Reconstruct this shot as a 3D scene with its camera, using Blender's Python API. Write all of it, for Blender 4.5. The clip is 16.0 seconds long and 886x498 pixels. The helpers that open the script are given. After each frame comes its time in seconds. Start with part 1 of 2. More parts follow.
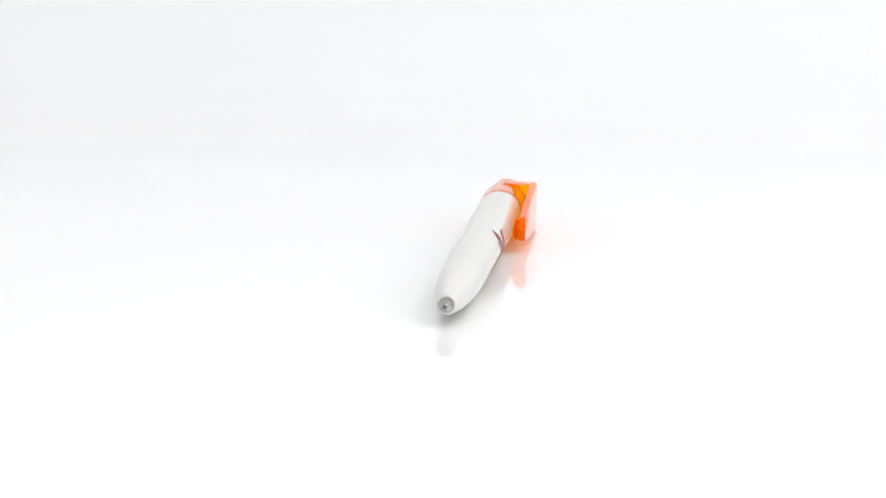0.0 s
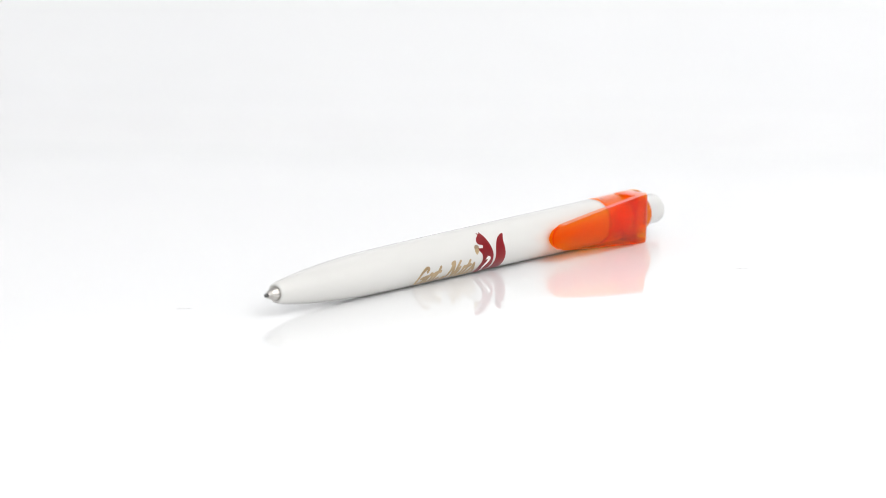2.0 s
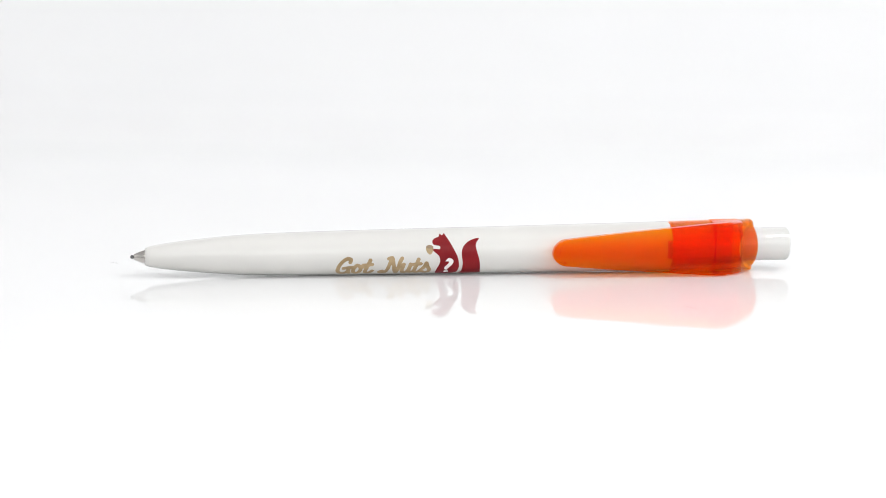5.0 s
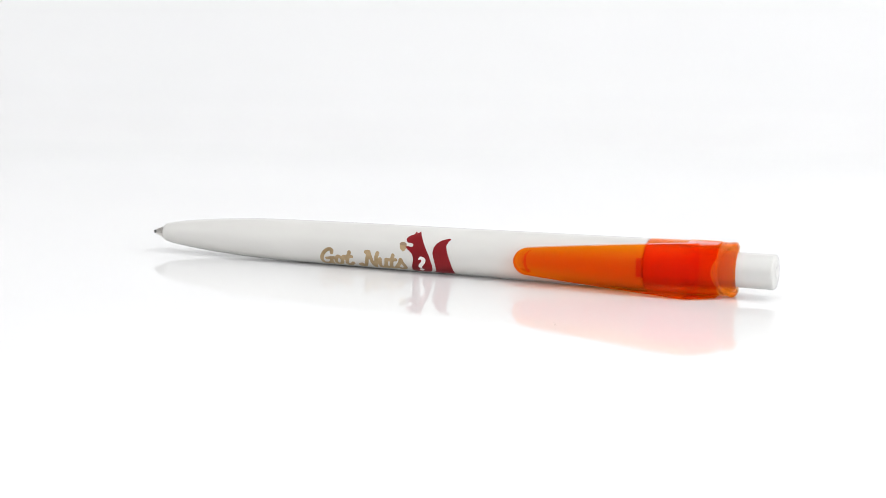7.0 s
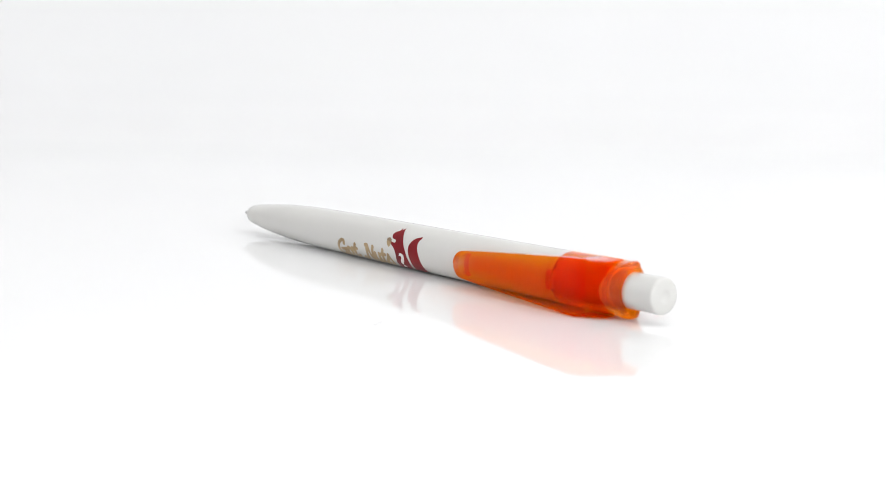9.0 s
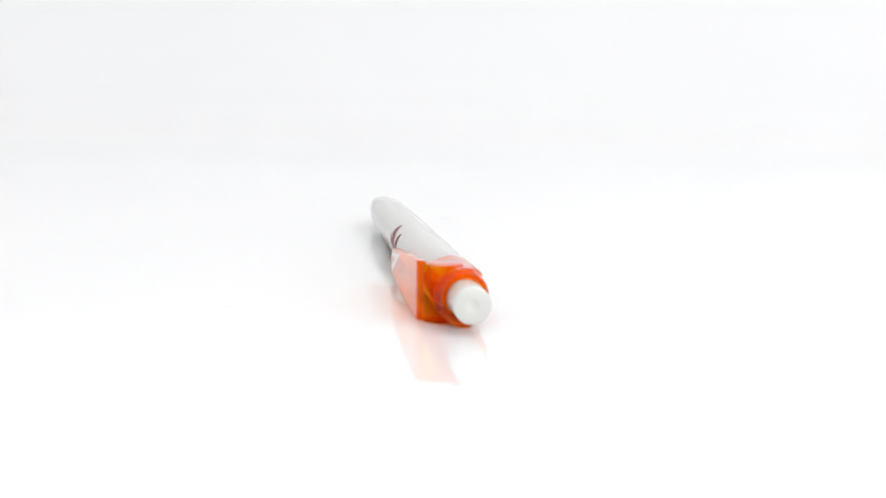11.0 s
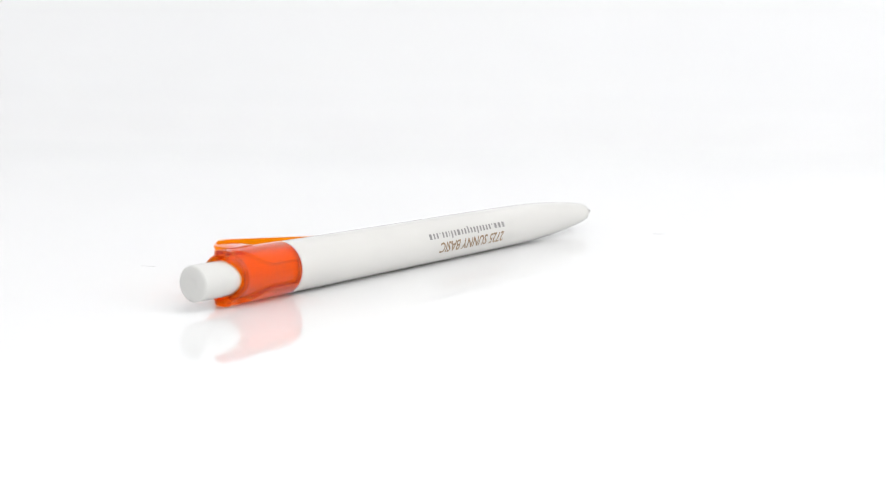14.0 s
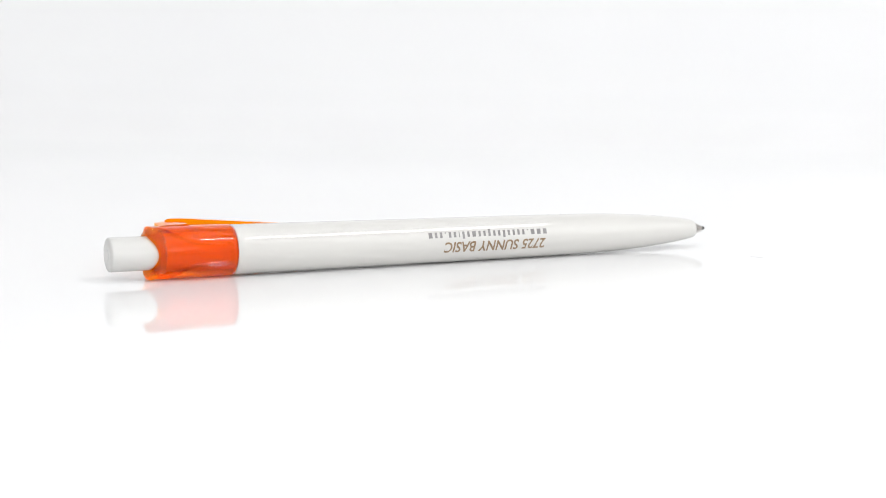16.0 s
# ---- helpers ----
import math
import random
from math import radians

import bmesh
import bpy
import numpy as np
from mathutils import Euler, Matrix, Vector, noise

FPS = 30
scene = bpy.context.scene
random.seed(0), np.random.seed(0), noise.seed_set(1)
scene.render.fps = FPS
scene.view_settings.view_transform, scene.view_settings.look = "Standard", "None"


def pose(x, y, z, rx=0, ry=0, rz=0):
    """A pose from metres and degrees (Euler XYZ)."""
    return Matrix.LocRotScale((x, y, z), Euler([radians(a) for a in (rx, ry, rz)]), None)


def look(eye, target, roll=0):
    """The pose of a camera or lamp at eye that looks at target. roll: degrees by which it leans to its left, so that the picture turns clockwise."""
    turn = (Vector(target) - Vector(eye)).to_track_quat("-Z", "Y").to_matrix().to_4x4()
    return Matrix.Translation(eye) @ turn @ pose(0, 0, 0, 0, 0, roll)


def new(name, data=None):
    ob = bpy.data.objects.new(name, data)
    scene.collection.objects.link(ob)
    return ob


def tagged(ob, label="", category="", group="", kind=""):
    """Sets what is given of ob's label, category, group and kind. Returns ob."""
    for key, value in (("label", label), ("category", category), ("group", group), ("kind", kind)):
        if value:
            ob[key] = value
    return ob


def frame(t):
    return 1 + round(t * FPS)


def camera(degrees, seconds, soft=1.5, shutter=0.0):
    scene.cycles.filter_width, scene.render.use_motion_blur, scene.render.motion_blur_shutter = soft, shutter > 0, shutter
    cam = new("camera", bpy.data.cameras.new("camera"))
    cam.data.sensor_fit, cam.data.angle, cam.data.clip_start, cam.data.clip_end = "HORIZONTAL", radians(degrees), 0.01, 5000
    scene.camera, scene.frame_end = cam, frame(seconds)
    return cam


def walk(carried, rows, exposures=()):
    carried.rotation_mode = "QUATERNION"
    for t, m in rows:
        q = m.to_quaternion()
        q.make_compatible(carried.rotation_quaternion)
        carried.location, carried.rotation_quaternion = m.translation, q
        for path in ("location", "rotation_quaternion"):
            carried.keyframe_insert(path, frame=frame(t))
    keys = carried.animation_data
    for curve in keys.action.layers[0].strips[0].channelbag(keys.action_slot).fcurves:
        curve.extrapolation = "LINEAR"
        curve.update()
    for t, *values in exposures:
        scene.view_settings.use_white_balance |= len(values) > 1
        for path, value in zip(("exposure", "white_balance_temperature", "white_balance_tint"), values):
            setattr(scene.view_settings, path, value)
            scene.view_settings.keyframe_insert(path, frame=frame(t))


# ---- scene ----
# A ballpoint pen that turns on a glossy white sheet inside a white photo tent.
MM = 0.001012
cam = camera(23.08, 16.0, soft=0.6)
CAM = pose(0, -0.45485, 0.07873, 90 - 9.328, 0, 0.136) @ pose(0, 0, 0, 0, 0, 0.81)
walk(cam, [(0.0, CAM), (16.0, CAM)])
cam.data.dof.use_dof = True
cam.data.dof.focus_distance = 0.452
cam.data.dof.aperture_fstop = 25.0

# ---- light ----
scene.view_settings.exposure = 0.0
world = bpy.data.worlds.new("world")
scene.world = world
world.use_nodes = True
world.node_tree.nodes["Background"].inputs[0].default_value = (0.9, 0.95, 1.0, 1)
world.node_tree.nodes["Background"].inputs[1].default_value = 0.3


def area_lamp(name, eye, target, sx, sy, watts, colour):
    data = bpy.data.lights.new(name, "AREA")
    data.shape, data.size, data.size_y = "RECTANGLE", sx, sy
    data.energy, data.color = watts, colour
    ob = new(name, data)
    ob.matrix_world = look(eye, target)
    return ob


area_lamp("overhead_softbox", (0.22, -0.36, 1.0), (0.22, -0.359, 0), 1.2, 1.0, 3.0, (1.0, 1.0, 1.0))
# front and side lamps: unseen fills, added to brighten the pen's flanks
area_lamp("front_fill_lamp", (0.22, -1.02, 0.40), (0.0, -0.12, 0.0), 1.1, 0.6, 4.45, (1.0, 1.0, 1.0))
area_lamp("side_fill_lamp_west", (-0.80, -0.30, 0.40), (0.0, 0.0, 0.02), 0.7, 0.6, 1.1, (1.0, 1.0, 1.0))
area_lamp("side_fill_lamp_east", (0.80, -0.30, 0.40), (0.0, 0.0, 0.02), 0.7, 0.6, 2.2, (1.0, 1.0, 1.0))
area_lamp("strip_light", (0.56, -0.22, 0.90), (0.0, 0.0, 0.0), 0.34, 0.04, 2.0, (1.0, 1.0, 1.0))


# ---- materials ----
def base_material(name, colour, rough, metal=0.0):
    mat = bpy.data.materials.new(name)
    mat.use_nodes = True
    bsdf = mat.node_tree.nodes["Principled BSDF"]
    bsdf.inputs["Base Color"].default_value = (*colour, 1)
    bsdf.inputs["Roughness"].default_value = rough
    bsdf.inputs["Metallic"].default_value = metal
    return mat, mat.node_tree.nodes, mat.node_tree.links, bsdf


def grain(mat_parts, scale, low, high, colour_scale, c0, c1, bump=0.0, bump_scale=900.0, distance=0.00002):
    """Roughness and colour variation at two scales, and fine relief."""
    mat, nodes, links, bsdf = mat_parts
    coord = nodes.new("ShaderNodeTexCoord")
    fine = nodes.new("ShaderNodeTexNoise")
    fine.inputs["Scale"].default_value, fine.inputs["Detail"].default_value = scale, 5
    links.new(coord.outputs["Object"], fine.inputs["Vector"])
    span = nodes.new("ShaderNodeMapRange")
    span.inputs["To Min"].default_value, span.inputs["To Max"].default_value = low, high
    links.new(fine.outputs["Fac"], span.inputs["Value"])
    links.new(span.outputs["Result"], bsdf.inputs["Roughness"])
    broad = nodes.new("ShaderNodeTexNoise")
    broad.inputs["Scale"].default_value, broad.inputs["Detail"].default_value = colour_scale, 3
    links.new(coord.outputs["Object"], broad.inputs["Vector"])
    ramp = nodes.new("ShaderNodeValToRGB")
    ramp.color_ramp.elements[0].position, ramp.color_ramp.elements[1].position = 0.3, 0.7
    ramp.color_ramp.elements[0].color, ramp.color_ramp.elements[1].color = (*c0, 1), (*c1, 1)
    links.new(broad.outputs["Fac"], ramp.inputs["Fac"])
    links.new(ramp.outputs["Color"], bsdf.inputs["Base Color"])
    if bump:
        relief = nodes.new("ShaderNodeTexNoise")
        relief.inputs["Scale"].default_value, relief.inputs["Detail"].default_value = bump_scale, 3
        links.new(coord.outputs["Object"], relief.inputs["Vector"])
        node = nodes.new("ShaderNodeBump")
        node.inputs["Strength"].default_value, node.inputs["Distance"].default_value = bump, distance
        links.new(relief.outputs["Fac"], node.inputs["Height"])
        links.new(node.outputs["Normal"], bsdf.inputs["Normal"])
    return mat


def white_plastic(name, tint):
    parts = base_material(name, tint, 0.05)
    parts[3].inputs["IOR"].default_value = 1.5
    dim = tuple(c * 0.975 for c in tint)
    return grain(parts, 400, 0.02, 0.05, 60, dim, tint, 0.05, 160, 0.00002)


def clear_orange(name, colour, rough, straight_share, tint):
    """Clear tinted plastic: part of the light bends at its skin, part goes straight through."""
    parts = base_material(name, colour, rough)
    parts[3].inputs["Transmission Weight"].default_value = 1.0
    parts[3].inputs["IOR"].default_value = 1.49
    deep = (colour[0], colour[1] * 0.85, colour[2] * 0.8)
    mat = grain(parts, 300, rough * 0.6, rough * 1.6, 90, deep, colour, 0.05, 220, 0.00002)
    nodes, links = parts[1], parts[2]
    straight, blend = nodes.new("ShaderNodeBsdfTransparent"), nodes.new("ShaderNodeMixShader")
    straight.inputs["Color"].default_value = (*tint, 1)
    blend.inputs["Fac"].default_value = straight_share
    links.new(parts[3].outputs["BSDF"], blend.inputs[1])
    links.new(straight.outputs["BSDF"], blend.inputs[2])
    # polished skin: mirrors more towards grazing angles
    skin, facing, coat = nodes.new("ShaderNodeBsdfGlossy"), nodes.new("ShaderNodeLayerWeight"), nodes.new("ShaderNodeMixShader")
    skin.inputs["Color"].default_value = (1.0, 0.95, 0.94, 1)
    skin.inputs["Roughness"].default_value = 0.02
    facing.inputs["Blend"].default_value = 0.5
    steep = nodes.new("ShaderNodeMath")
    steep.operation = "POWER"
    steep.inputs[1].default_value = 5.6
    links.new(facing.outputs["Facing"], steep.inputs[0])
    links.new(steep.outputs["Value"], coat.inputs["Fac"])
    links.new(blend.outputs["Shader"], coat.inputs[1])
    links.new(skin.outputs["BSDF"], coat.inputs[2])
    links.new(coat.outputs["Shader"], nodes["Material Output"].inputs["Surface"])
    return mat


BARREL_WHITE = white_plastic("barrel_white", (0.63, 0.62, 0.595))
BUTTON_WHITE = white_plastic("button_white", (0.63, 0.625, 0.605))
CORE_BRIGHTENED = white_plastic("core_brightened", (0.88, 0.87, 0.85))
ORANGE = clear_orange("orange_clip_plastic", (1.0, 0.26, 0.006), 0.01, 0.84, (1.0, 0.41, 0.010))
# clip's inner faces: same plastic, tint lightened and cleared to let more light through
ORANGE_BACK_LIGHTENED = clear_orange("orange_clip_inside_lightened", (1.0, 0.40, 0.02), 0.01, 0.96, (1.0, 0.64, 0.07))
SLEEVE = clear_orange("orange_sleeve_plastic", (1.0, 0.28, 0.004), 0.01, 0.42, (1.0, 0.47, 0.012))
# sleeve's inner wall: lightened likewise, which brightens what lies behind it
SLEEVE_BACK_LIGHTENED = clear_orange("orange_sleeve_inside_lightened", (1.0, 0.42, 0.02), 0.01, 0.78, (1.0, 0.62, 0.05))
STEEL = grain(base_material("nickel_steel", (0.62, 0.60, 0.57), 0.2, 1.0), 900, 0.16, 0.28, 300,
              (0.38, 0.36, 0.34), (0.50, 0.48, 0.45))
BALL = grain(base_material("ball_steel", (0.25, 0.25, 0.26), 0.15, 1.0), 900, 0.1, 0.2, 300,
             (0.08, 0.08, 0.08), (0.14, 0.14, 0.14))
GOLD = grain(base_material("tan_ink", (0.36, 0.26, 0.14), 0.35, 0.0), 500, 0.28, 0.45, 500,
             (0.29, 0.20, 0.105), (0.43, 0.315, 0.18))
RED = grain(base_material("dark_red_ink", (0.19, 0.010, 0.016), 0.3), 500, 0.24, 0.40, 160,
            (0.17, 0.006, 0.010), (0.24, 0.010, 0.014))
BROWN = grain(base_material("brown_ink", (0.27, 0.19, 0.12), 0.35), 500, 0.28, 0.45, 400,
              (0.23, 0.16, 0.10), (0.32, 0.23, 0.15))
GREY = grain(base_material("grey_ink", (0.33, 0.32, 0.32), 0.35), 500, 0.28, 0.45, 400,
             (0.22, 0.21, 0.21), (0.29, 0.28, 0.28))
WHITE_INK = grain(base_material("white_ink", (0.80, 0.78, 0.76), 0.35), 500, 0.28, 0.45, 400,
                  (0.77, 0.75, 0.73), (0.82, 0.80, 0.78))
for ink in (GOLD, RED, BROWN, GREY, WHITE_INK):
    ink.node_tree.nodes["Principled BSDF"].inputs["Specular IOR Level"].default_value = 0.15
SHEET = grain(base_material("white_acrylic", (0.87, 0.87, 0.87), 0.05), 30, 0.03, 0.07, 5,
              (0.86, 0.86, 0.865), (0.875, 0.875, 0.875), 0.02, 60, 0.0001)
TENT = grain(base_material("tent_cloth", (0.82, 0.825, 0.83), 0.8), 400, 0.75, 0.9, 3,
             (0.80, 0.81, 0.82), (0.84, 0.84, 0.84), 0.15, 1200, 0.0002)


# ---- mesh helpers ----
def finish(name, bm, material, sharp=38):
    bmesh.ops.recalc_face_normals(bm, faces=bm.faces)
    for e in bm.edges:
        e.smooth = not (len(e.link_faces) == 2 and e.calc_face_angle(0) > radians(sharp))
    for f in bm.faces:
        f.smooth = True
    mesh = bpy.data.meshes.new(name)
    bm.to_mesh(mesh)
    bm.free()
    mesh.materials.append(material)
    return mesh


def structure(name, bm, material, label):
    return tagged(new(name, finish(name, bm, material)), label, "", "", "structure")


def box(bm, x0, x1, y0, y1, z0, z1):
    made = bmesh.ops.create_cube(bm, size=1)["verts"]
    for v in made:
        v.co = ((x0 + x1) / 2 + v.co.x * (x1 - x0), (y0 + y1) / 2 + v.co.y * (y1 - y0), (z0 + z1) / 2 + v.co.z * (z1 - z0))
    return made


# ---- the tent ----
WALL_Y, COVE, HALF, TOP, FRONT = 0.62, 0.44, 0.85, 1.05, -1.15


def sweep_profile():
    """Outline of the white sheet: flat, then curved up into the back wall."""
    pts = [(FRONT, 0.0), (WALL_Y - COVE, 0.0)]
    slopes = [radians(90 * s * s * (3 - 2 * s)) for s in ((i + 0.5) / 40 for i in range(40))]
    step = COVE / sum(math.cos(a) for a in slopes)
    for a in slopes:
        pts.append((pts[-1][0] + step * math.cos(a), pts[-1][1] + step * math.sin(a)))
    return pts + [(WALL_Y, TOP)]


def make_sweep():
    bm = bmesh.new()
    inner = sweep_profile()
    outer = [(y + 0.004 * min(1, z / COVE), z - 0.004 * max(0, 1 - z / COVE)) for y, z in inner]
    rows = []
    for x in (-HALF, HALF):
        rows.append([[bm.verts.new((x, y, z)) for y, z in line] for line in (inner, outer)])
    (a, b), (c, d) = rows
    for i in range(len(inner) - 1):
        bm.faces.new((a[i], a[i + 1], c[i + 1], c[i]))
        bm.faces.new((b[i], d[i], d[i + 1], b[i + 1]))
        bm.faces.new((a[i], b[i], b[i + 1], a[i + 1]))
        bm.faces.new((c[i], c[i + 1], d[i + 1], d[i]))
    bm.faces.new((a[0], c[0], d[0], b[0]))
    bm.faces.new((a[-1], b[-1], d[-1], c[-1]))
    return structure("backdrop", bm, SHEET, "glossy white acrylic sheet swept up into a plain backdrop")


make_sweep()
for wall_name, x0, x1, y0, y1 in (("wall_left", -HALF - 0.02, -HALF - 0.001, FRONT, WALL_Y + 0.01),
                                  ("wall_right", HALF + 0.001, HALF + 0.02, FRONT, WALL_Y + 0.01),
                                  ("wall_front", -HALF - 0.02, HALF + 0.02, FRONT - 0.02, FRONT - 0.001)):
    shell = bmesh.new()
    box(shell, x0, x1, y0, y1, -0.004, TOP)
    structure(wall_name, shell, TENT, "plain white cloth wall of a photo tent")
shell = bmesh.new()
box(shell, -HALF - 0.02, HALF + 0.02, FRONT - 0.02, WALL_Y + 0.02, TOP + 0.001, TOP + 0.02)
structure("ceiling", shell, TENT, "plain white cloth ceiling of a photo tent")

# ---- the pen: its axis runs from the writing tip (0) to the push button (138), in mm ----
LENGTH, TIP_Z, END_Z = 138.0, 4.15, 5.55
OFF_X, OFF_Y = -66.12, -6.76
SLOPE = (END_Z - TIP_Z) / LENGTH
RADII = ((3.0, 1.74), (3.4, 1.92), (5.0, 2.30), (9.4, 2.93), (15.5, 3.55), (21.7, 4.0), (27.8, 4.28), (40, 4.50), (52, 4.64),
         (64, 4.74), (75, 4.82), (90, 4.96), (110, 5.15))


def barrel_radius(x):
    """Smooth radius of the barrel at x."""
    xs, rs = [p[0] for p in RADII], [p[1] for p in RADII]
    if x <= xs[0]:
        return rs[0]
    if x >= xs[-1]:
        return rs[-1]
    i = max(k for k in range(len(xs)) if xs[k] <= x)
    i = min(i, len(xs) - 2)

    def slope(k):
        if k == 0 or k == len(xs) - 1:
            j = min(max(k, 1), len(xs) - 1)
            return (rs[j] - rs[j - 1]) / (xs[j] - xs[j - 1])
        return (rs[k + 1] - rs[k - 1]) / (xs[k + 1] - xs[k - 1])

    h = xs[i + 1] - xs[i]
    s = (x - xs[i]) / h
    return ((2 * s**3 - 3 * s**2 + 1) * rs[i] + (s**3 - 2 * s**2 + s) * h * slope(i)
            + (3 * s**2 - 2 * s**3) * rs[i + 1] + (s**3 - s**2) * h * slope(i + 1))


def seat(bm):
    """From millimetres along the pen's axis to metres over the sheet."""
    for v in bm.verts:
        x, y, z = v.co
        v.co = ((x + OFF_X) * MM, (y + OFF_Y) * MM, (TIP_Z + SLOPE * x + z) * MM)


def part(name, bm, material, parent, label="", sharp=38):
    seat(bm)
    ob = new(name, finish(name, bm, material, sharp))
    ob.parent = parent
    if label:
        tagged(ob, label)
    return ob


def lathe(bm, profile, n=72, closed=False):
    """Rings round the x axis; a radius of 0 closes to a point."""
    rings = []
    for x, r in profile:
        if r < 1e-6:
            rings.append([bm.verts.new((x, 0, 0))])
        else:
            rings.append([bm.verts.new((x, r * math.cos(2 * math.pi * k / n), r * math.sin(2 * math.pi * k / n))) for k in range(n)])
    pairs = list(zip(rings, rings[1:]))
    if closed:
        pairs.append((rings[-1], rings[0]))
    for a, b in pairs:
        for k in range(n):
            j = (k + 1) % n
            if len(a) == 1:
                bm.faces.new((a[0], b[k], b[j]))
            elif len(b) == 1:
                bm.faces.new((a[k], b[0], a[j]))
            else:
                bm.faces.new((a[k], b[k], b[j], a[j]))


pen = tagged(new("ballpoint_pen"), "white plastic ballpoint pen with clear orange clip on glossy sheet", "pen")

# barrel, with a hollow nose and a narrower spigot that goes into the sleeve
bm = bmesh.new()
profile = [(4.2, 0), (4.2, 1.30), (3.05, 1.36), (2.95, 1.45), (2.96, 1.66)]
profile += [(x, barrel_radius(x)) for x in [3.1, 3.4, 4, 4.6, 5.5, 6.5, 8] + list(np.arange(10, 110, 2.0))]
profile += [(110, 5.15), (111.4, 5.16), (111.6, 5.02), (111.62, 0)]
lathe(bm, profile)
barrel = part("barrel", bm, BARREL_WHITE, pen, "glossy white tapered plastic barrel")

# added core, whiter than the barrel so the sleeve over it looks brighter
bm = bmesh.new()
lathe(bm, [(111.64, 0), (111.64, 3.95), (126.3, 3.95), (126.45, 3.7), (126.45, 0)])
part("core", bm, CORE_BRIGHTENED, pen, "added white inner core that brightens the sleeve")

bm = bmesh.new()
lathe(bm, [(4.1, 0), (4.1, 1.28), (2.9, 1.34), (2.5, 1.24), (1.9, 1.02), (0.95, 0.66), (0.8, 0.56), (0.7, 0.46), (0.66, 0)], 48)
nib = part("nib", bm, STEEL, pen, "bright nickel metal cone tip")
bm = bmesh.new()
lathe(bm, [(0.72, 0)] + [(0.40 - 0.40 * math.cos(radians(a)), 0.40 * math.sin(radians(a))) for a in range(130, 0, -13)] + [(0, 0)], 24)
part("ball", bm, BALL, nib, "dark steel writing ball")

bm = bmesh.new()
lathe(bm, [(126.6, 0), (126.6, 3.42), (136.95, 3.50), (137.2, 3.46), (137.37, 3.34), (137.47, 3.12), (137.57, 2.6), (137.67, 1.5), (137.62, 1.1), (137.45, 0.6), (137.45, 0)])
part("push_button", bm, BUTTON_WHITE, pen, "white plastic push button")


# ---- orange sleeve, flange and clip ----
def sleeve_start(a):
    """Front rim of the sleeve at the angle a; a short tab under the clip."""
    return 111.7 - (1.5 if abs(a - math.pi) < radians(21) else 0)


def sleeve_end(a):
    """Rear rim: scooped out on the flank away from the clip."""
    return 130.0 - (2.0 if math.cos(a) > 0 else -0.2) * math.cos(a) ** 2


def ease(s):
    s = min(1, max(0, s))
    return s * s * (3 - 2 * s)


def sleeve_radius(x, a):
    """Flush with the barrel in front, swelling to a shoulder; a sunken panel on the free flank widens to the rear."""
    full = 5.22 + 0.13 * min(1, max(0, (x - 111.7) / 8))
    if math.cos(a) > 0:
        half = 2.45 + 2.75 * ease((x - 119.8) / 7.4) ** 0.9
        sunk = ease((half - 5.3 * abs(math.sin(a))) / 0.42) * ease((x - 112.6) / 0.5)
        return full - 0.80 * sunk
    shoulder = 126.4 + 3.6 * abs(math.sin(a)) ** 4
    return full - 0.72 * ease((x - shoulder) / 0.45)


bm = bmesh.new()
N, M = 224, 84
INNER = ((0.0, 4.05), (117, 4.05), (126.5, 4.05), (126.6, 3.62), (127.0, 3.62))
outer, inner = [], []
for k in range(N):
    a = 2 * math.pi * k / N
    x0, x1 = sleeve_start(a), sleeve_end(a)
    line = []
    for i in range(M + 1):
        x = x0 + (x1 - x0) * i / M
        r = sleeve_radius(x, a)
        # rolled lip at the rear rim, small chamfer at the front
        r += 0.12 * ease((x - x1 + 2.0) / 0.9) - 0.28 * max(0, 1 - (x - x0) / 0.5) ** 2 - 0.95 * max(0, 1 - (x1 - x) / 0.9) ** 2.4
        line.append(bm.verts.new((x, r * math.cos(a), r * math.sin(a))))
    outer.append(line)
    ends = [(max(x, x0), q) for x, q in INNER] + [(x1 - 0.4, 3.62), (x1 - 0.1, 3.7)]
    inner.append([bm.verts.new((x, q * math.cos(a), q * math.sin(a))) for x, q in ends])
for k in range(N):
    j = (k + 1) % N
    for i in range(M):
        bm.faces.new((outer[k][i], outer[k][i + 1], outer[j][i + 1], outer[j][i]))
    for i in range(6):
        bm.faces.new((inner[k][i], inner[j][i], inner[j][i + 1], inner[k][i + 1]))
    bm.faces.new((outer[k][0], outer[j][0], inner[j][0], inner[k][0]))
    bm.faces.new((outer[k][M], inner[k][6], inner[j][6], outer[j][M]))
sleeve = part("sleeve", bm, SLEEVE, pen, "clear orange plastic end sleeve", 30)
sleeve.data.materials.append(SLEEVE_BACK_LIGHTENED)
for face in sleeve.data.polygons:
    y, z = face.center.y / MM - OFF_Y, face.center.z / MM - TIP_Z - SLOPE * (face.center.x / MM - OFF_X)
    face.material_index = int(math.hypot(y, z) < 4.2)

CLIP_OUT, CLIP_IN = -7.85, -6.45


def clip_edge(x, end, root):
    """Height of the clip's edge over its middle line at x: low at the free end."""
    return end + (root - end) * min(1, max(0, (x - 89.0) / 32.2)) ** 0.92


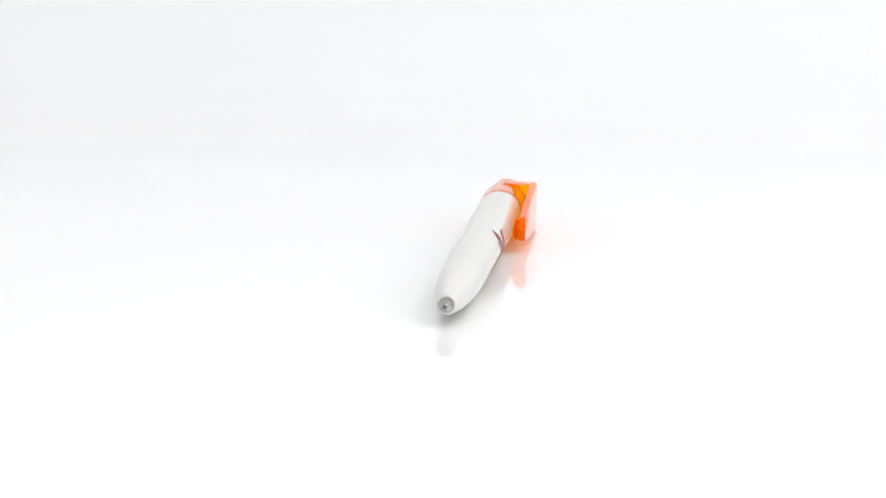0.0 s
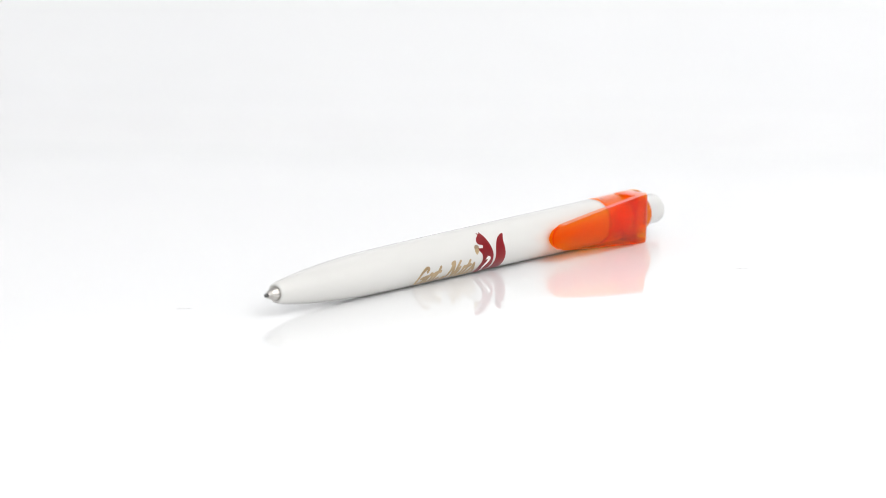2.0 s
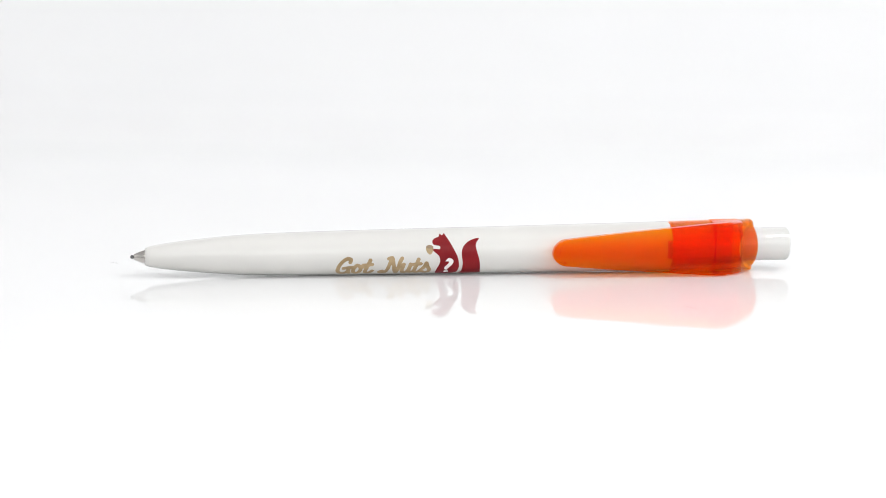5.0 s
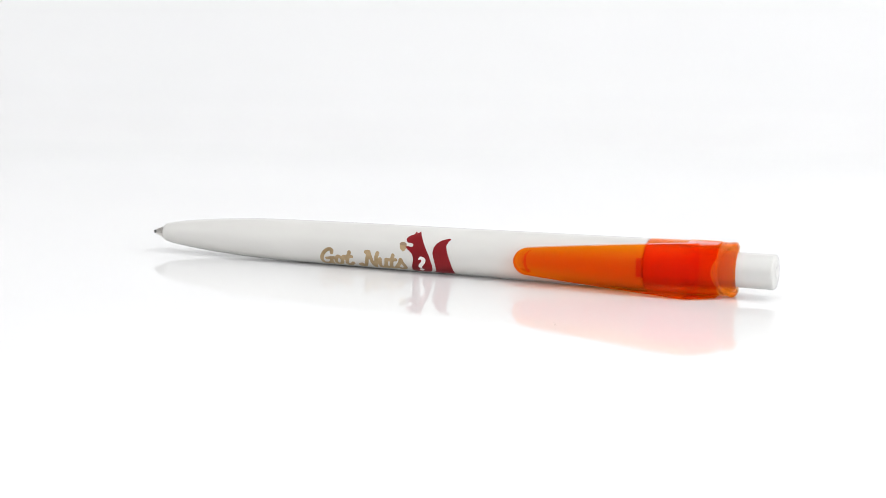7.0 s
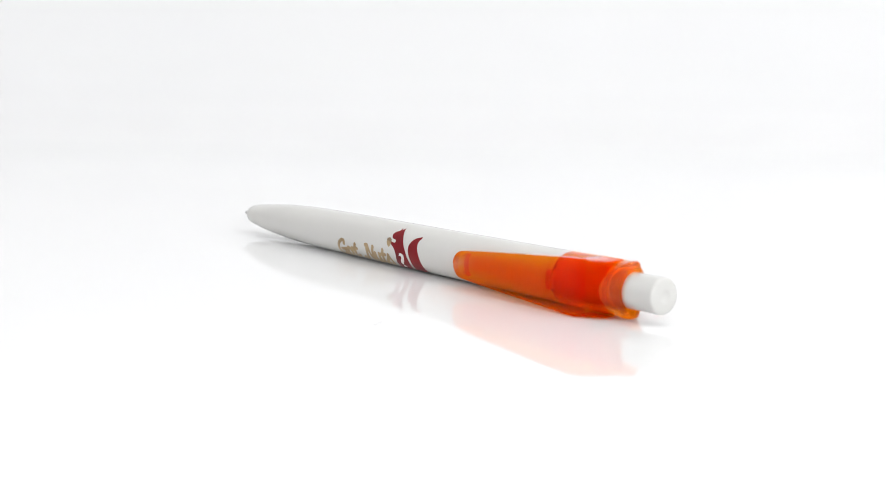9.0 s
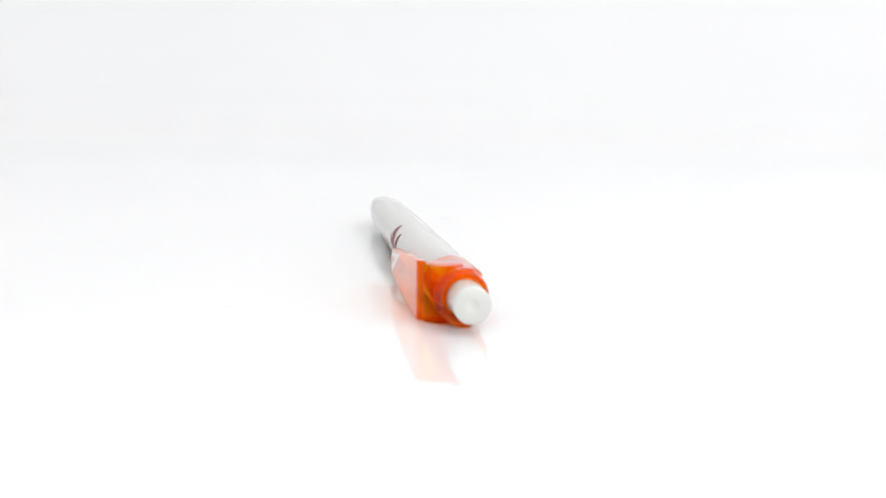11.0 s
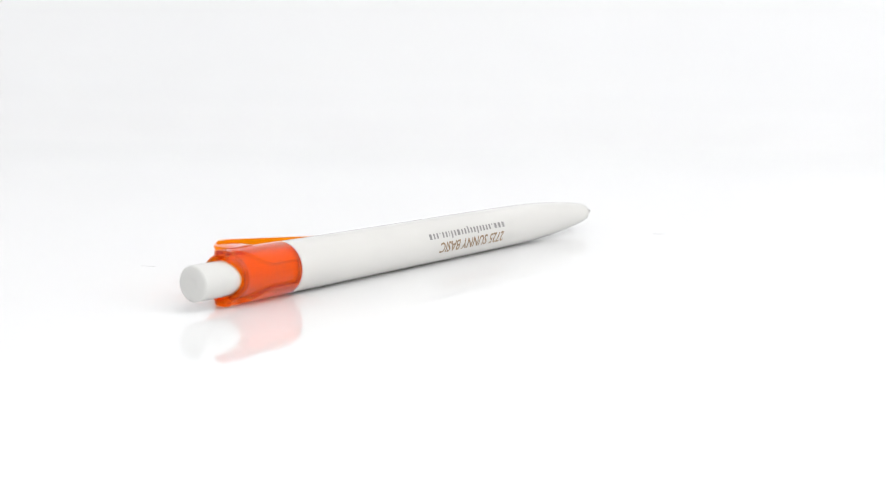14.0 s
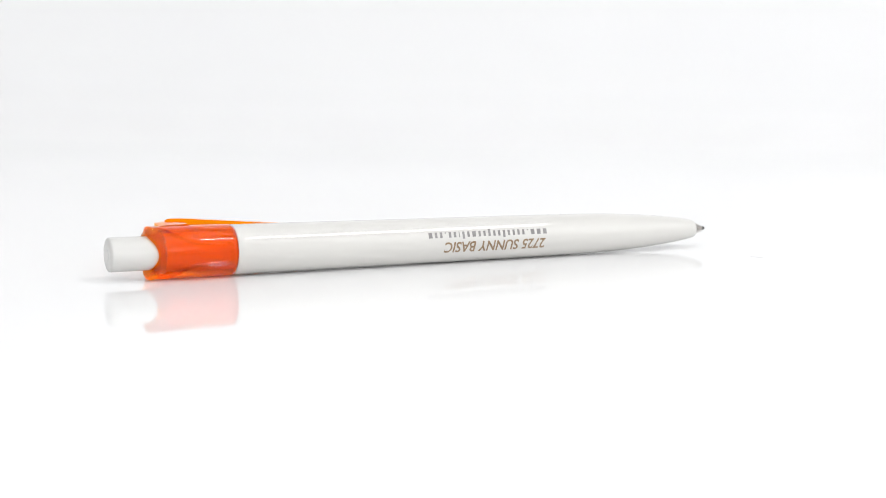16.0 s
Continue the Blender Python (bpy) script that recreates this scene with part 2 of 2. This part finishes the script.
def clip_outline():
    line = [(89.0 - 3.3 * math.cos(radians(d)), 3.0 * math.sin(radians(d))) for d in range(0, 90, 9)]
    line += [(x, clip_edge(x, 3.0, 5.85)) for x in np.arange(89.0, 121.4, 2.2)]
    line += [(122.3, 5.8), (122.8, 5.6), (123.0, 5.2), (123.0, -4.6), (122.8, -5.0), (122.3, -5.2)]
    line += [(x, -clip_edge(x, 2.6, 5.25)) for x in reversed(np.arange(89.0, 121.4, 2.2))]
    return line + [(89.0 - 3.3 * math.cos(radians(d)), -2.6 * math.sin(radians(d))) for d in range(81, 0, -9)]


bm = bmesh.new()
line = clip_outline()
layers = [[bm.verts.new((x + back * (x > 122), y, z)) for x, z in line]
          for y, back in ((CLIP_OUT, -1.3), (-7.68, -0.60), (-7.36, -0.05), (-6.92, 0.45), (CLIP_IN, 0.9))]
face_a, face_b = bm.faces.new(layers[0]), bm.faces.new(list(reversed(layers[-1])))
for one, two in zip(layers, layers[1:]):
    for i in range(len(line)):
        j = (i + 1) % len(line)
        bm.faces.new((one[j], one[i], two[i], two[j]))
bmesh.ops.bevel(bm, geom=list(face_a.edges), offset=0.16, segments=2, profile=0.5, affect="EDGES")
blade = bm

# raised crescent on the inner side of the free end, which presses on the barrel
bm = bmesh.new()
arc = [radians(d) for d in range(-80, 81, 10)]
line = [(89.0 - 2.95 * math.cos(a), 2.45 * math.sin(a)) for a in arc] + [(89.0 - 1.6 * math.cos(a), 2.3 * math.sin(a)) for a in reversed(arc)]
front = [bm.verts.new((x, -6.9, z)) for x, z in line]
back = [bm.verts.new((x + 0.15, -5.25 - 0.12 * abs(z), z * 0.93)) for x, z in line]
bm.faces.new(front), bm.faces.new(list(reversed(back)))
for i in range(len(line)):
    j = (i + 1) % len(line)
    bm.faces.new((front[j], front[i], back[i], back[j]))
nub = bm

# the wall that joins the clip to the sleeve, with a hollow that sits on the sleeve
bm = bmesh.new()
rows = []
for k in range(49):
    a = radians(90 + 180 * k / 48)
    c, s = math.cos(a), math.sin(a)
    edge = 5.45 if s > 0 else 5.15
    r = max(5.52, min(edge / max(abs(s), 1e-6), 7.0 / max(abs(c), 1e-6)))
    tail, root = (min(126.6, 122.6 + 1.25 * (7.85 + q * c)) for q in (r, 5.40))
    rows.append([bm.verts.new((x, q * c, q * s)) for x, q in ((120.4, 5.40), (120.4, r - 0.06), (120.6, r), (tail - 0.3, r), (tail, r - 0.06), (root, 5.40))])
for a, b in zip(rows, rows[1:]):
    for k in range(6):
        j = (k + 1) % 6
        bm.faces.new((a[k], b[k], b[j], a[j]))
bm.faces.new(rows[0])
bm.faces.new(list(reversed(rows[-1])))


def fused(solids):
    """One closed solid out of several that overlap."""
    obs = []
    for solid in solids:
        bmesh.ops.recalc_face_normals(solid, faces=solid.faces)
        mesh = bpy.data.meshes.new("solid")
        solid.to_mesh(mesh)
        solid.free()
        obs.append(new("solid", mesh))
    for ob in obs[1:]:
        joint = obs[0].modifiers.new("joint", "BOOLEAN")
        joint.operation, joint.solver, joint.object = "UNION", "EXACT", ob
    mesh = bpy.data.meshes.new_from_object(obs[0].evaluated_get(bpy.context.evaluated_depsgraph_get()))
    out = bmesh.new()
    out.from_mesh(mesh)
    for ob in obs:
        bpy.data.objects.remove(ob)
    return out


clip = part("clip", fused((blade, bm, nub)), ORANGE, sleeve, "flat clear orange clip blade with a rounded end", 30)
clip.data.materials.append(ORANGE_BACK_LIGHTENED)
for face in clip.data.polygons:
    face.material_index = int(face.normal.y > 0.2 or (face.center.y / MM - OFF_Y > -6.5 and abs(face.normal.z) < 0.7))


# ---- printing on the barrel ----
def wrap(bm, lift, flip, turn, cut=True):
    """Bends a flat print (x along the pen, y round it, in mm) onto the barrel; turn in degrees above the flank."""
    ys = [v.co.y for v in bm.verts]
    y = min(ys)
    while cut and y < max(ys):
        bmesh.ops.bisect_plane(bm, geom=list(bm.verts) + list(bm.edges) + list(bm.faces), plane_co=(0, y, 0), plane_no=(0, 1, 0))
        y += 0.35
    for v in bm.verts:
        r = barrel_radius(v.co.x)
        a = radians(turn) + v.co.y / 4.72
        side = 1 if flip else -1
        v.co = (v.co.x, side * (r + lift) * math.cos(a), -side * (r + lift) * math.sin(a))


def lettering(text, size, shear, bold, x0, width):
    """Flat mesh of a line of writing that begins at x0 and fills the width."""
    data = bpy.data.curves.new("writing", "FONT")
    data.body, data.size, data.shear, data.offset, data.resolution_u = text, size, shear, bold, 3
    ob = new("writing", data)
    mesh = bpy.data.meshes.new_from_object(ob.evaluated_get(bpy.context.evaluated_depsgraph_get()))
    bpy.data.objects.remove(ob)
    bpy.data.curves.remove(data)
    bm = bmesh.new()
    bm.from_mesh(mesh)
    bpy.data.meshes.remove(mesh)
    bmesh.ops.triangulate(bm, faces=bm.faces)
    low = min(v.co.x for v in bm.verts)
    wide = max(v.co.x for v in bm.verts) - low
    for v in bm.verts:
        v.co.x = x0 + (v.co.x - low) * width / wide
    return bm


def spline(points, steps=5):
    """Closed smooth outline through a few corner points."""
    out = []
    n = len(points)
    for i in range(n):
        p0, p1, p2, p3 = (Vector(points[(i + k - 1) % n]) for k in range(4))
        for s in range(steps):
            t = s / steps
            out.append(0.5 * (2 * p1 + (p2 - p0) * t + (2 * p0 - 5 * p1 + 4 * p2 - p3) * t * t + (3 * p1 - p0 - 3 * p2 + p3) * t**3))
    return out


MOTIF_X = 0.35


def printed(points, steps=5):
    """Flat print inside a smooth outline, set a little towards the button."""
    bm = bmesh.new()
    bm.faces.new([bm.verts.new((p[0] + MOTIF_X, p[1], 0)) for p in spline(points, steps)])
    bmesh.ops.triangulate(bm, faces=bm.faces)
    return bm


def brushed(strokes, radius, cell=0.13):
    """Flat mesh of brush strokes: the area within the radius of any of the smooth lines."""
    dots = []
    for line in strokes:
        pts = [Vector(p) for p in line]
        pts = [2 * pts[0] - pts[1]] + pts + [2 * pts[-1] - pts[-2]]
        for p0, p1, p2, p3 in zip(pts, pts[1:], pts[2:], pts[3:]):
            for k in range(9):
                t = k / 8
                dots.append(0.5 * (2 * p1 + (p2 - p0) * t + (2 * p0 - 5 * p1 + 4 * p2 - p3) * t * t + (3 * p1 - p0 - 3 * p2 + p3) * t**3))
    dots = np.array([tuple(p) for p in dots])
    low, high = dots.min(0) - 2 * radius, dots.max(0) + 2 * radius
    nx, ny = (int(n) + 2 for n in (high - low) / cell)
    gx, gy = np.meshgrid(low[0] + cell * np.arange(nx), low[1] + cell * np.arange(ny), indexing="ij")
    field = np.full((nx, ny), -9.0)
    for px, py in dots:
        field = np.maximum(field, radius - np.hypot(gx - px, gy - py))
    bm, known = bmesh.new(), {}

    def corner(p, q):
        """Grid corner p, or where the outline cuts the edge from p to q."""
        key = (p, q) if p <= q else (q, p)
        if key not in known:
            f0, f1 = field[p], field[q]
            t = 0 if p == q else f0 / (f0 - f1)
            known[key] = bm.verts.new((gx[p] + (gx[q] - gx[p]) * t, gy[p] + (gy[q] - gy[p]) * t, 0))
        return known[key]

    for i in range(nx - 1):
        for k in range(ny - 1):
            a, b, c, d = (i, k), (i + 1, k), (i + 1, k + 1), (i, k + 1)
            for tri in ((a, b, c), (a, c, d)):
                poly = []
                for p, q in zip(tri, tri[1:] + tri[:1]):
                    if field[p] > 0:
                        poly.append(corner(p, p))
                    if (field[p] > 0) != (field[q] > 0):
                        poly.append(corner(p, q))
                if len(poly) >= 3:
                    bm.faces.new(poly)
    return bm


# the two words of the slogan, letter by letter: millimetres from its left end and from its base line
SLOGAN = (
    ((2.9, 3.7), (3.0, 4.3), (2.3, 4.5), (1.3, 3.8), (0.6, 2.6), (0.4, 1.3), (0.9, 0.4), (1.8, 0.4), (2.4, 1.1), (2.7, 2.2)),
    ((1.6, 2.1), (2.7, 2.3), (3.3, 2.4)), ((2.7, 2.2), (2.55, 1.0), (2.75, 0.3)),
    ((4.9, 2.6), (4.3, 2.9), (3.7, 2.0), (3.6, 0.9), (4.1, 0.35), (4.8, 0.8), (5.1, 1.9), (4.9, 2.6), (5.6, 2.4)),
    ((7.0, 4.1), (6.4, 2.4), (6.05, 1.0), (6.3, 0.4), (6.9, 0.5), (7.5, 1.2)), ((5.6, 2.9), (7.4, 3.05)),
    ((9.5, 1.1), (9.0, 0.75), (9.3, 0.25), (10.1, 0.5), (10.7, 2.0), (11.2, 3.8), (11.5, 4.5)),
    ((10.8, 4.4), (11.5, 4.4), (11.8, 3.0), (12.1, 1.2), (12.4, 0.3)), ((12.4, 0.3), (12.8, 2.0), (13.1, 3.5), (13.5, 4.4)),
    ((13.9, 3.0), (13.6, 1.4), (13.8, 0.45), (14.4, 0.5), (15.0, 1.6), (15.3, 3.0)), ((15.3, 3.0), (15.0, 1.4), (15.1, 0.45), (15.7, 0.7)),
    ((16.9, 4.1), (16.4, 2.4), (16.1, 1.0), (16.4, 0.4), (17.0, 0.6), (17.5, 1.3)), ((15.8, 2.9), (17.4, 3.05)),
    ((17.5, 1.3), (18.2, 2.3), (18.55, 3.2), (18.8, 2.4), (19.2, 1.5), (19.1, 0.7), (18.4, 0.35), (17.8, 0.7)),
)
bm = brushed([[(41.4 + x, 0.97 * y) for x, y in line] for line in SLOGAN], 0.41)
wrap(bm, 0.03, False, -60, False)
part("slogan", bm, GOLD, barrel, "tan brush-script lettering reading Got Nuts")

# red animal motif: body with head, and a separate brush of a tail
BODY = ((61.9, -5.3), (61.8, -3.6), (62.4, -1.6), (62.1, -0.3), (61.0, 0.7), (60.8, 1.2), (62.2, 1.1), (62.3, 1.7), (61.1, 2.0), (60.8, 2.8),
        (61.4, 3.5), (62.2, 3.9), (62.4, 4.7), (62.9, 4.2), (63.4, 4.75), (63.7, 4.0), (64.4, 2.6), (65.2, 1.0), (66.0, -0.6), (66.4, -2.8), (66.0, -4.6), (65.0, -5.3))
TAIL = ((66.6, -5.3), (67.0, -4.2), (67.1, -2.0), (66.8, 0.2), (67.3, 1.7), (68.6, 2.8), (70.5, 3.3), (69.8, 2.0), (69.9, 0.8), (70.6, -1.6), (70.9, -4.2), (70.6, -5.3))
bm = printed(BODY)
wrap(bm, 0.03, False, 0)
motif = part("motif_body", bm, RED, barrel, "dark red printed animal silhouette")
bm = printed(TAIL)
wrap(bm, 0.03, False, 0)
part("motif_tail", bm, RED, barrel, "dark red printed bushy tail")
bm = printed(((59.5, 1.5), (59.6, 0.6), (60.3, 0.0), (60.9, 0.7), (60.9, 1.5), (60.2, 1.9)))
wrap(bm, 0.03, False, 0)
part("motif_nut", bm, GOLD, barrel, "tan printed nut")
bm = printed(((59.45, 1.4), (60.2, 1.25), (60.95, 1.4), (60.85, 1.75), (60.25, 2.0), (59.6, 1.8)))
wrap(bm, 0.05, False, 0)
part("motif_nut_cap", bm, BROWN, barrel, "brown printed nut cap")
bm = lettering("?", 5.4, 0.1, 0.10, 63.65, 1.9)
wrap(bm, 0.06, False, -56)
part("question_mark", bm, WHITE_INK, barrel, "white printed question mark")

bm = lettering("2725 SUNNY BASIC", 3.2, 0.16, 0.06, 42.1, 24.0)
wrap(bm, 0.03, True, -2)
part("product_line", bm, BROWN, barrel, "brown printed capital lettering")
# web address: plain bars, one to a letter, some reaching above or below the line
x = 41.8
for k in range(24):
    wide = 0.3 if k in (3, 20) else 0.86 if k in (0, 1, 2, 14, 23) else 0.24 if k == 17 else 0.54
    foot = -0.42 if k == 11 else 0.0
    head = 0.3 if k in (3, 20) else 1.55 if k in (8, 16) else 1.2
    bm = bmesh.new()
    bm.faces.new([bm.verts.new((px, py, 0)) for px, py in ((x, foot), (x + wide, foot), (x + wide, head), (x, head))])
    wrap(bm, 0.03, True, -29)
    part("print_bar", bm, GREY, barrel, "small grey printed bar" if k == 0 else "")
    x += wide + 0.61


# ---- lint on the sheet, which turns with it ----
def lint_fibre(x0, y0, dx, dy, thick, label):
    """A hair-thin bent fibre that starts at x0, y0 and runs dx, dy, in millimetres along and across the pen."""
    bm = bmesh.new()
    rings = []
    for k in range(13):
        s = k / 12
        bow = 0.35 * math.sin(math.pi * s) + 0.16 * math.sin(3 * math.pi * s)
        cx, cy = x0 + dx * s + bow * 0.8, y0 + dy * s + bow * 0.6
        rings.append([bm.verts.new(((cx + thick * math.cos(a) + OFF_X) * MM, (cy + thick * math.cos(a) * 0.7 + OFF_Y) * MM,
                                    (0.03 + 0.25 * abs(bow) + thick * math.sin(a)) * MM)) for a in (0, 1.2566, 2.5133, 3.7699, 5.0265)])
    for a, b in zip(rings, rings[1:]):
        for k in range(5):
            bm.faces.new((a[k], b[k], b[(k + 1) % 5], a[(k + 1) % 5]))
    bm.faces.new(rings[0]), bm.faces.new(list(reversed(rings[-1])))
    return tagged(new("lint_fibre", finish("lint_fibre", bm, GREY)), label, "lint", "lint fibres on the sheet")


fibres = (lint_fibre(-4.2, 18.1, 1.7, -2.2, 0.026, "tiny grey bent lint fibre on glossy sheet"),
          lint_fibre(106.4, -43.0, -1.4, 2.7, 0.016, "longer thin grey lint fibre on glossy sheet"))


# ---- what moves ----
def motions():
    # the turntable runs evenly
    turns = [(t, 83.72 - 14.97 * t) for t in range(17)]
    walk(pen, [(t, pose(0, 0, 0, 0, 0, a)) for t, a in turns])
    for fibre in fibres:
        walk(fibre, [(t, pose(0, 0, 0, 0, 0, a)) for t, a in turns])


motions()
